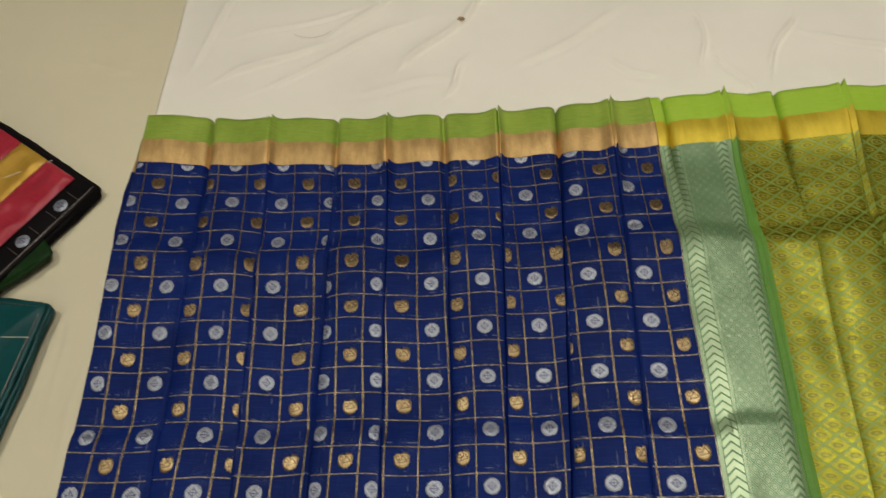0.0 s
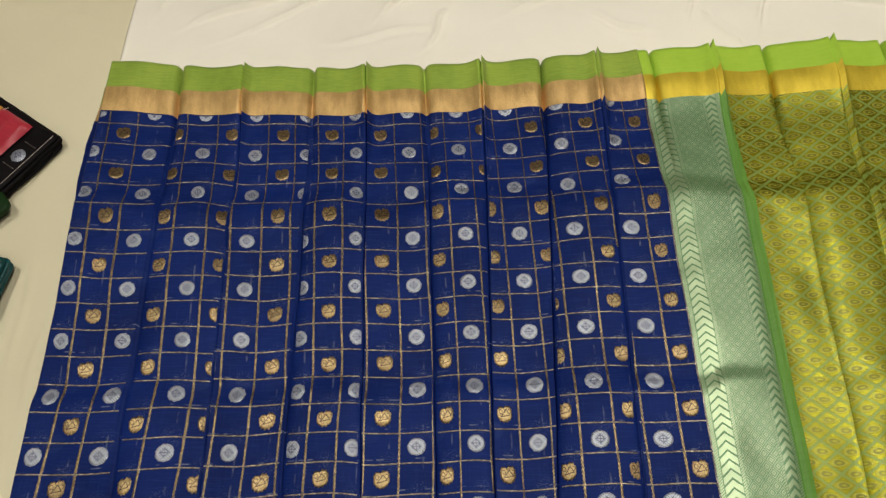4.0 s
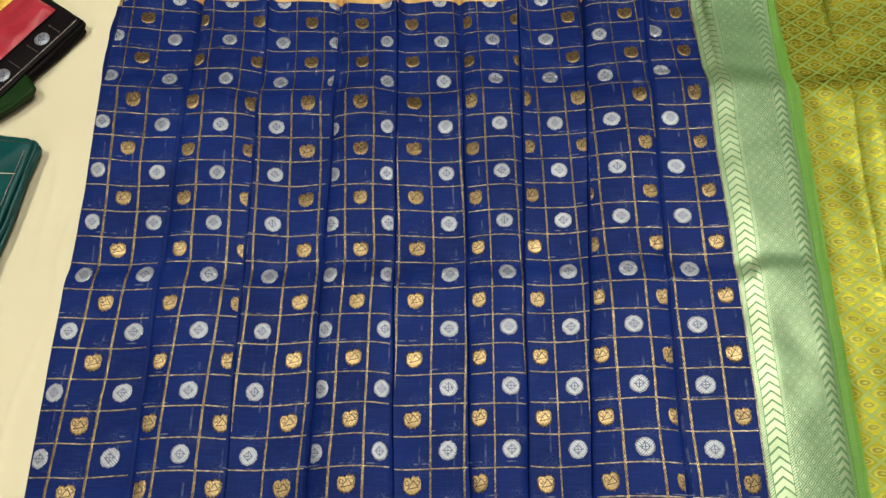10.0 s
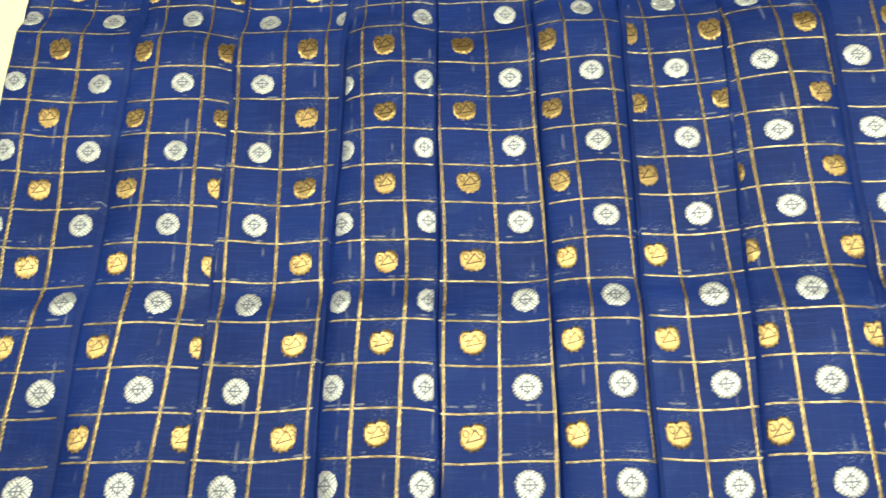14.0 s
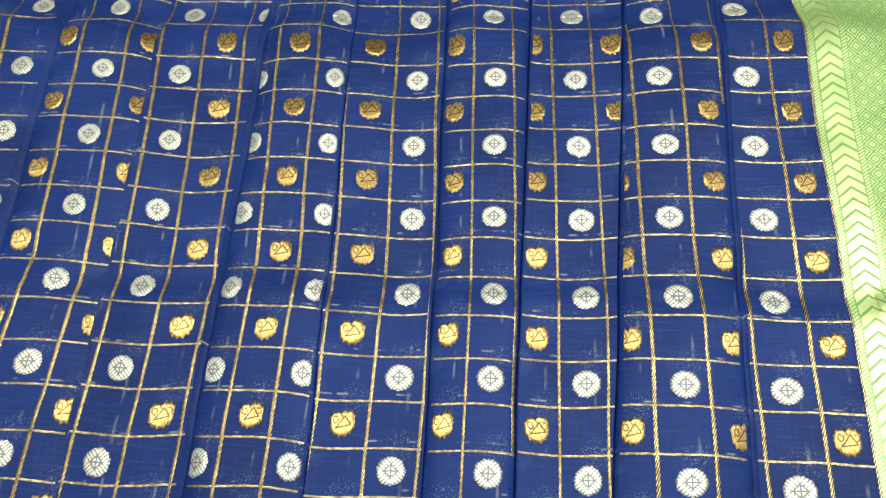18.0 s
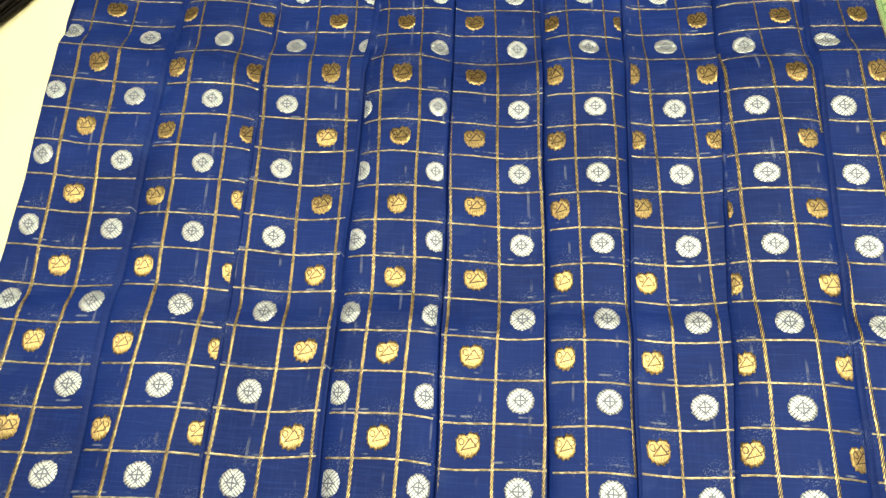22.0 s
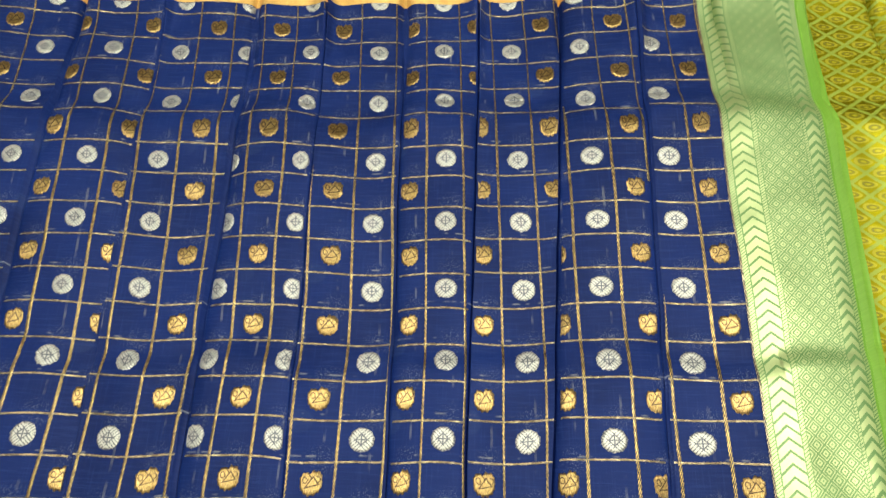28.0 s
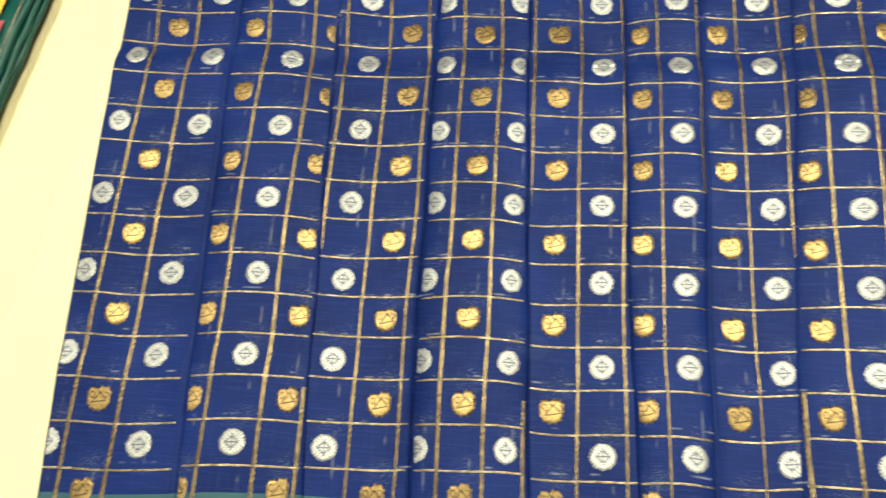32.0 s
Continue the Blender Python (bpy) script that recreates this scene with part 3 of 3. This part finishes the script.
def col_of(q, r):
    y0 = row_y(r)
    return float(np.interp(float(np.interp(q, KNEES, fold_xs(y0))), [col_x(c, y0) for c in COLS], COLS))


def q_of(c, r):
    y0 = row_y(r)
    return float(np.interp(col_x(c, y0), fold_xs(y0), KNEES))


NEAR = [0.008, 0.016, 0.028, 0.042, 0.058, 0.08, 0.11, 0.18, 0.27, 0.38]
STEPS = [0.0, *NEAR, 0.5, *(1 - s for s in reversed(NEAR))]


def q_samples(a, b):
    some = [a, *(k + s for k in range(int(a), int(b) + 1) for s in STEPS if a + 0.012 < k + s < b - 0.012), b]
    return some


def slant(q):
    return -0.03 * math.exp(-q / 1.5)


def cloth(name, q0, q1, r0, r1, material, parent, label="", metres=0.0, skirt="", step=0.1, bend0=0, bend1=0):
    """A piece of the saree between two fold coordinates and two rows; skirt: the sides (tlrb) that go down to the sheet."""
    qs = q_samples(q0, q1)
    n = max(2, round((r1 - r0) / step) + 1)
    rows, uvs = [], []
    for j in range(n):
        s = j / (n - 1)
        row, uv = [], []
        for q in qs:
            top, low = r0 + bend0 * slant(q), r1 + bend1 * slant(q)
            r = top + (low - top) * s
            p = on_cloth(q, r)
            row.append(p)
            if q == qs[0] and metres:
                right = on_cloth(q1, r)
            uv.append((metres * (p.x - row[0].x) / (right.x - row[0].x + 1e-9), -r * ROW) if metres else (col_of(q, r), r))
        if "l" in skirt:
            out = [Vector((row[0].x - d, row[0].y, row[0].z * f + 0.001)) for d, f in ((0.002, 0.1), (0.0045, 0.45), (0.0035, 0.8))]
            row, uv = out + row, [uv[0]] * 3 + uv
        if "r" in skirt:
            row, uv = row + [Vector((row[-1].x + 0.0006, row[-1].y, row[-1].z - 0.004))], uv + [uv[-1]]
        rows.append(row), uvs.append(uv)
    if "t" in skirt:
        rows.insert(0, [Vector((p.x, p.y - 0.001, 0.0015)) for p in rows[0]]), uvs.insert(0, uvs[0])
    if "b" in skirt:
        rows.append([Vector((p.x, p.y + 0.001, 0.0015)) for p in rows[-1]]), uvs.append(uvs[-1])
    return part(name, grid(name, rows, uvs, material), parent, label)


saree = tagged(new("saree"), "royal blue checked saree with green and gold border, spread out", "saree")
body = cloth("body", 0.0, BODY_Q, 0.0, 11.53, BLUE, saree, "thin royal blue silk-cotton with gold check lines", skirt="lr", bend0=1)
cloth("hem", 0.0, BODY_Q, 11.53, 11.64, HEM, saree, "blue cloth showing the green border through it", skirt="lr")
cloth("gold_border", 0.0, BODY_Q, -0.60, 0.0, COPPER, saree, "copper-gold woven band", skirt="lr", bend0=1, bend1=1)
cloth("green_border", 0.0, BODY_Q, -1.29, -0.60, GREEN, saree, "parrot green border", skirt="tlr", bend0=1, bend1=1)
cloth("lower_green_border", 0.0, BODY_Q, 11.64, 12.4, LIME, saree, "bright green border", skirt="lr")
cloth("lower_gold_border", 0.0, BODY_Q, 12.4, 13.2, MUSTARD, saree, "mustard gold border", skirt="lrb")
cloth("silver_band", BODY_Q + 0.002, BAND_Q, 0.0, 12.4, BAND, saree, "green band brocaded with silver diamonds and chevrons", 0.095)
cloth("green_stripe", BAND_Q, STRIPE_Q, 0.0, 12.4, STRIPE, saree, "plain leaf green stripe", 0.016)
cloth("pallu", STRIPE_Q, 16.0, 0.0, 12.4, PALLU, saree, "green pallu brocaded with a gold net", 0.5, skirt="r")
cloth("pallu_gold_border", BODY_Q + 0.002, 16.0, -0.60, 0.0, MUSTARD, saree, "mustard gold woven band", skirt="r")
cloth("pallu_green_border", BODY_Q + 0.002, 16.0, -1.29, -0.60, LIME, saree, "lime green border", skirt="tr")
cloth("pallu_lower_border", BODY_Q + 0.002, 16.0, 12.4, 13.2, MUSTARD, saree, "mustard gold border", skirt="rb")


def inner_flap(name, r0, r1, material, label):
    """The layer beneath, which looks out at the corner."""
    rows = []
    for j in range(9):
        y = row_y(r0 + (r1 - r0) * j / 8)
        x0 = -0.426 + 0.003 * noise.noise(Vector((y * 20, 2, 0)))
        rows.append([Vector((*drape(x, y * (1 - 0.08 * x)), z)) for x, z in ((x0 + 0.001, 0.001), (x0, 0.003), (x0 + 0.003, 0.0055), (x0 + 0.03, 0.007), (-0.36, 0.008))])
    part(name, grid(name, rows, None, material), saree, label)


inner_flap("inner_green_border", -0.90, -0.40, GREEN, "green border of the layer beneath")
inner_flap("inner_gold_border", -0.40, 0.10, COPPER, "copper-gold band of the layer beneath")


def inner_layer(out, high, seed, r0, r1):
    """The folded edge of a layer beneath, a little beyond the upper one."""
    rows, uvs = [], []
    for j in range(100):
        r = r0 + (r1 - r0) * j / 99
        top = on_cloth(0.0, r)
        e = out * (0.55 + 0.9 * noise.noise(Vector((r * 0.9, seed, 0.0))) + 0.25 * noise.noise(Vector((r * 4.0, seed, 3.0))))
        e = max(-0.001, e) + 0.0035 + 0.008 * math.exp(-((row_y(r) - 0.3) / 0.12) ** 2) + 0.009 * math.exp(-((r - 0.3) / 1.3) ** 2)
        rows.append([Vector((top.x + dx, top.y, z)) for dx, z in ((0.012 - e, 0.001), (0.0 - e, high * 0.5), (0.002 - e, high), (0.02, high + 0.001))])
        uvs.append([(c - seed * 0.37, r + seed * 0.2) for c in (-0.6, -0.5, -0.45, -0.2)])
    part("inner_fold", grid("inner_fold", rows, uvs, BLUE), saree, "blue folded edge of the layer beneath")


inner_layer(0.006, 0.006, 1.0, 0.3, 11.6)
inner_layer(0.004, 0.011, 2.0, 0.1, 11.6)


def folded_roundel(r, reach):
    """Half of a roundel that runs over the folded edge of a layer beneath."""
    verts, uvs, faces, seg = [], [], [], 16
    top = on_cloth(0.0, r)
    for ring in (0.0, 0.5, 1.0):
        for i in range(seg + 1):
            a = -math.pi / 2 + math.pi * i / seg
            u, v = 0.0095 * ring * math.cos(a), 0.0105 * ring * math.sin(a)
            out = u / 0.0095
            verts.append((top.x - reach * out - 0.0035, top.y + v, 0.0125 - 0.0065 * out * out))
            uvs.append((u / 0.0105, v / 0.0105))
    w = seg + 1
    for k in range(2):
        faces += [(k * w + i, k * w + i + 1, (k + 1) * w + i + 1, (k + 1) * w + i) for i in range(seg)]
    part("folded_roundel", mesh_of("folded_roundel", verts, faces, SILVER, uvs), saree, "silver motif folded over an edge")


for i in range(11):
    folded_roundel(0.62 + i + 0.12 * math.sin(i * 2.7), 0.007 + 0.002 * math.sin(i * 1.9))


# woven check lines
def ribbon(points, uvs, material, label):
    if len(points) > 1:
        part("check_line", grid("check_line", points, uvs, material), body, label)


def line_v(c):
    """One woven line down the body; a stretch of its own on each panel."""
    rows, uvs, last = [], [], None
    for j in range(171):
        r = 11.66 * j / 169
        q = q_of(c, r)
        k = int(q)
        d = min(q - k, 1 - q + k) * 0.09
        seen = j < 170 and 0.03 < q < BODY_Q - 0.03 and not (k % 2 and d < 0.0045)
        if not seen or last != k:
            ribbon(rows, uvs, CORD_V, "twisted gold thread line")
            rows, uvs, last = [], [], None
        if seen:
            w = 0.0013 if r > 2.3 else 0.0008
            rows.append([on_cloth(min(k + 0.99, max(k + 0.01, q + e * w / 0.09)), r, 0.0004 if e else 0.0008) for e in (-1, 0, 1)])
            uvs.append([(e, r * ROW) for e in (-1, 0, 1)])
            last = k


def line_h(r):
    """One woven line across the body; it drops out of sight in each tuck."""
    rows, uvs, last = [], [], None
    for q in [*q_samples(0.0, BODY_Q - 0.01), 99.0]:
        k = int(q)
        d = min(q - k, 1 - q + k) * 0.09
        if q > 90 or (k % 2 and d < 0.0045):
            ribbon(rows, uvs, CORD_H, "flat gold thread line")
            rows, uvs = [], []
            continue
        rr = r + 0.03 * math.sin(k * 5.1 + 1.0)
        rows.append([on_cloth(q, rr + e * 0.0008 / ROW, 0.0004 if e else 0.0007) for e in (-1, 0, 1)])
        uvs.append([(e, col_of(q, r) * COL) for e in (-1, 0, 1)])


for i in range(23):
    if i != 3:  # this one lies hidden in a tuck
        line_v(-0.25 + 0.5 * i)
for i in range(23):
    line_h(0.25 + 0.5 * i)


def selvedge():
    """The corded edge of the body beside the silver band."""
    rows, uvs = [], []
    for j in range(180):
        r = 11.6 * j / 179
        rows.append([on_cloth(BODY_Q - 0.022 + 0.011 * (d + 1), r, 0.0003 if d else 0.0012) for d in (-1, 0, 1)])
        uvs.append([(d, r * ROW) for d in (-1, 0, 1)])
    part("selvedge", grid("selvedge", rows, uvs, SELVEDGE), body, "dark corded edge")


selvedge()


# woven motifs
def motif(name, c, r, material, outline, label):
    seg, verts, uvs = 52, [], []
    y0 = row_y(r)
    qc = min(BODY_Q - 0.02, max(0.005, q_of(c, r)))
    kc = int(qc)
    lo, hi = kc + (0.055 if kc % 2 else 0.015), kc + (0.945 if kc % 2 else 0.985)
    thin = min(1.0, (col_x(c + 0.25, y0) - col_x(c - 0.25, y0)) / 0.0364)
    for ring in (0.0, 0.18, 0.36, 0.54, 0.72, 0.88, 1.0):
        for i in range(seg if ring else 1):
            a = 2 * math.pi * i / seg
            rad = outline(a) * ring * (1 + (0.07 * noise.noise(Vector((i * 0.9, c * 3.7, r * 5.3))) if ring > 0.9 else 0))
            u, v = rad * math.cos(a), rad * math.sin(a)
            rr = max(0.02, r - v / ROW)
            q = float(np.interp(col_x(c, row_y(rr)) + u * thin, fold_xs(row_y(rr)), KNEES))
            q = min(BODY_Q - 0.02, max(0.005, min(hi, max(lo, q))))
            verts.append(on_cloth(q, rr, 0.0014 if ring < 0.95 else 0.0004))
            uvs.append((u / 0.0105, v / 0.0105))
    faces = [(0, 1 + i, 1 + (i + 1) % seg) for i in range(seg)]
    for k in range(5):
        b = 1 + k * seg
        faces += [(b + i, b + seg + i, b + seg + (i + 1) % seg, b + (i + 1) % seg) for i in range(seg)]
    part(name, mesh_of(name, verts, faces, material, uvs), body, label)


disc = lambda a: 0.0105 * (1 + 0.02 * math.sin(11 * a))


def scroll(a):
    """Two lobes with a notch between, frayed above and below."""
    r = 0.0094 * (1 + 0.10 * abs(math.sin(a)) - 0.30 * math.exp(-((a - 1.75) / 0.22) ** 2) + 0.12 * math.exp(-((a - 0.75) / 0.4) ** 2) + 0.08 * math.exp(-((a - 2.6) / 0.4) ** 2))
    return r * (1 + 0.085 * math.sin(a * 14 + 0.4) * abs(math.sin(a)))


for r in range(12):
    for c in range(11):
        motif("silver_roundel", c, r, SILVER, disc, "round silver thread motif")
        motif("gold_motif", c + 0.5, r + 0.5, GOLD, scroll, "lobed gold thread motif")


# ---- folded sarees beside it ----
def packet(label, at, turn, sx, sy, layers, high, material, bands, category="saree"):
    """A folded saree: rounded layers on one another, with woven bands on its upper face."""
    ob = tagged(new("folded_saree"), label, category, "folded sarees")
    ob.matrix_world = pose(at[0], at[1], at[2], 0, 0, turn)
    th = high / layers
    for i in range(layers):
        ox, oy = 0.003 * math.sin(i * 3.1 + sx * 9), 0.003 * math.cos(i * 2.3)
        # rounded rectangle outline
        pts = []
        rad = 0.010
        for cx, cy, a0 in ((sx - rad, sy - rad, 0), (rad, sy - rad, 90), (rad, rad, 180), (sx - rad, rad, 270)):
            for s in range(5):
                a = radians(a0 + 22.5 * s)
                pts.append((cx + rad * math.cos(a) + ox, cy + rad * math.sin(a) + oy))
        dense = []
        for (ax, ay), (bx, by) in zip(pts, pts[1:] + pts[:1]):
            m = max(1, round(math.hypot(bx - ax, by - ay) / 0.012))
            dense += [(ax + (bx - ax) * k / m, ay + (by - ay) * k / m) for k in range(m)]
        mx, my = sx / 2, sy / 2
        verts, faces = [], []
        rings = ((0.985, 0.05), (1.0, 0.3), (1.0, 0.7), (0.985, 0.95), (0.96, 1.0), (0.7, 1.0), (0.35, 1.0))
        for f, zf in rings:
            for x, y in dense:
                wob = 0.0012 * noise.noise(Vector((x * 40, y * 40, i * 3.0))) + 0.0035 * noise.noise(Vector((x * 14, y * 14, i * 1.7)))
                verts.append((mx + (x - mx) * f + wob, my + (y - my) * f + wob, (i + zf) * th + (wob * 1.2 if zf == 1.0 else 0)))
        w = len(dense)
        for k in range(len(rings) - 1):
            faces += [(k * w + j, k * w + (j + 1) % w, (k + 1) * w + (j + 1) % w, (k + 1) * w + j) for j in range(w)]
        faces.append(tuple((len(rings) - 1) * w + j for j in range(w)))
        part("fold", mesh_of("fold", verts, faces, material), ob)
    for name, x0, x1, y0, y1, mat_, tall, text in bands:
        nx, ny = max(3, round((x1 - x0) / 0.006)), max(3, round((y1 - y0) / 0.006))
        rows = []
        for j in range(ny + 1):
            row = []
            for k in range(nx + 1):
                x, y = x0 + (x1 - x0) * k / nx, y0 + (y1 - y0) * j / ny
                inner = min(k, nx - k, j, ny - j)
                z = high + (0.0002 if inner == 0 else tall) + (tall * 1.6 * noise.noise(Vector((x * 38, y * 26, 2.0))) + tall * 1.2 * (0.4 - abs(noise.noise(Vector((x * 70, y * 30, 5.0))))) if inner > 0 and tall > 0.0015 else 0.0006 * noise.noise(Vector((x * 40, y * 40, 0))))
                row.append((x, y, max(high - 0.0005, z) + 0.0042))
            rows.append(row)
        part(name, grid(name, rows, None, mat_), ob, text)
    return ob


def dot_on(ob, x, y, z, size, material):
    verts = [(x, y, z + 0.0016)] + [(x + size * math.cos(a) * f, y + size * math.sin(a) * f, z + 0.0016 * (f < 0.95)) for f in (0.7, 1.0) for a in np.linspace(0, 2 * math.pi, 24, endpoint=False)]
    faces = [(0, 1 + i, 1 + (i + 1) % 24) for i in range(24)] + [(1 + i, 25 + i, 25 + (i + 1) % 24, 1 + (i + 1) % 24) for i in range(24)]
    uvs = [((v[0] - x) / size, (v[1] - y) / size) for v in verts]
    part("silver_roundel", mesh_of("silver_roundel", verts, faces, material, uvs), ob, "round silver thread motif")


def thread_on(ob, ax, ay, bx, by, z, wide=0.0006, material=None, name="thread"):
    n = 16
    rows = []
    for j in range(n + 1):
        s = j / n
        x, y = ax + (bx - ax) * s, ay + (by - ay) * s
        ln = math.hypot(bx - ax, by - ay)
        nx, ny = -(by - ay) / ln * wide, (bx - ax) / ln * wide
        bow = 0.004 * math.sin(s * math.pi)
        rows.append([(x + nx * d - ny * bow, y + ny * d, z + 0.0008 * (d == 0)) for d in (-1, 0, 1)])
    part(name, grid(name, rows, None, material or THREAD), ob)


# corner at the turn's origin; x runs away along the short dark edge, y along the long one
red = packet("folded red and ochre saree with a black border", (-0.449, 0.392, 0.0), 145.5, 0.40, 0.30, 4, 0.022, BLACK,
             [("red_band", 0.042, 0.108, 0.012, 0.29, RED, 0.004, "crumpled crimson silk band"),
              ("ochre_band", 0.109, 0.176, 0.012, 0.29, OCHRE, 0.002, "ochre gold woven band"),
              ("upper_red_band", 0.177, 0.235, 0.012, 0.29, RED, 0.002, "crimson silk band")])
thread_on(red, 0.007, 0.006, 0.007, 0.29, 0.0225, 0.0007, CORD_H, "gold_edge_line")
for i in range(4):
    dot_on(red, 0.024, 0.058 + 0.075 * i, 0.0222, 0.0112, SILVER)
    for d in (-0.022, 0.020):
        thread_on(red, 0.011, 0.058 + 0.075 * i + d, 0.034, 0.058 + 0.075 * i + d, 0.0226, 0.0008, CORD_H, "gold_dash")
thread_on(red, 0.10, 0.008, 0.19, 0.15, 0.0275, 0.0006)

forest = packet("dark green folded saree pushed under another one", (-0.496, 0.276, 0.0), 130, 0.085, 0.30, 2, 0.018, FOREST, [])
thread_on(forest, 0.05, 0.004, 0.05, 0.25, 0.0188, 0.0005, CORD_H, "gold_line")
dot_on(forest, 0.045, 0.060, 0.0182, 0.0115, SILVER)

teal = packet("folded teal silk saree with ochre and maroon bands", (-0.511, -0.106, 0.0), 82, 0.300, 0.22, 4, 0.026, TEAL,
              [("ochre_band", 0.03, 0.165, 0.022, 0.21, OCHRE, 0.002, "ochre gold woven band"),
               ("maroon_band", 0.10, 0.135, 0.014, 0.20, MAROON, 0.003, "maroon cloth band")])
thread_on(teal, 0.291, 0.004, 0.291, 0.2, 0.0268, 0.0007, CORD_H, "gold_edge_line")
thread_on(teal, 0.012, 0.008, 0.28, 0.008, 0.0268, 0.0006, CORD_H, "gold_edge_line")
thread_on(teal, 0.245, 0.006, 0.225, 0.2, 0.0268, 0.0006)
dot_on(teal, 0.225, 0.055, 0.0262, 0.0115, SILVER)

# a loose end of thread on the sheet
rows = []
for j in range(25):
    s = j / 24
    x = -0.181 + 0.068 * s
    y = 0.714 + 0.012 * (abs(2 * s - 1) ** 5) + 0.002 * math.sin(s * 9)
    z = sheet_height(x, y) + 0.0012
    rows.append([(x, y - 0.0008, z), (x, y, z + 0.0008), (x, y + 0.0008, z)])
tagged(new("loose_thread", grid("loose_thread", rows, None, THREAD)), "short white loose thread lying on the cream sheet", "thread")

# a small brown stain on the sheet
bm = bmesh.new()
bmesh.ops.create_icosphere(bm, subdivisions=2, radius=0.006, matrix=Matrix.Translation((0.121, 0.734, sheet_height(0.121, 0.734) + 0.001)) @ Matrix.Diagonal((1.2, 0.9, 0.35, 1)))
tagged(new("crumb", bm_mesh("crumb", bm, plain_cloth("brown_crumb", (0.22, 0.13, 0.06), (0.32, 0.2, 0.1)), True)), "small brown crumb lying on the cream sheet", "crumb")
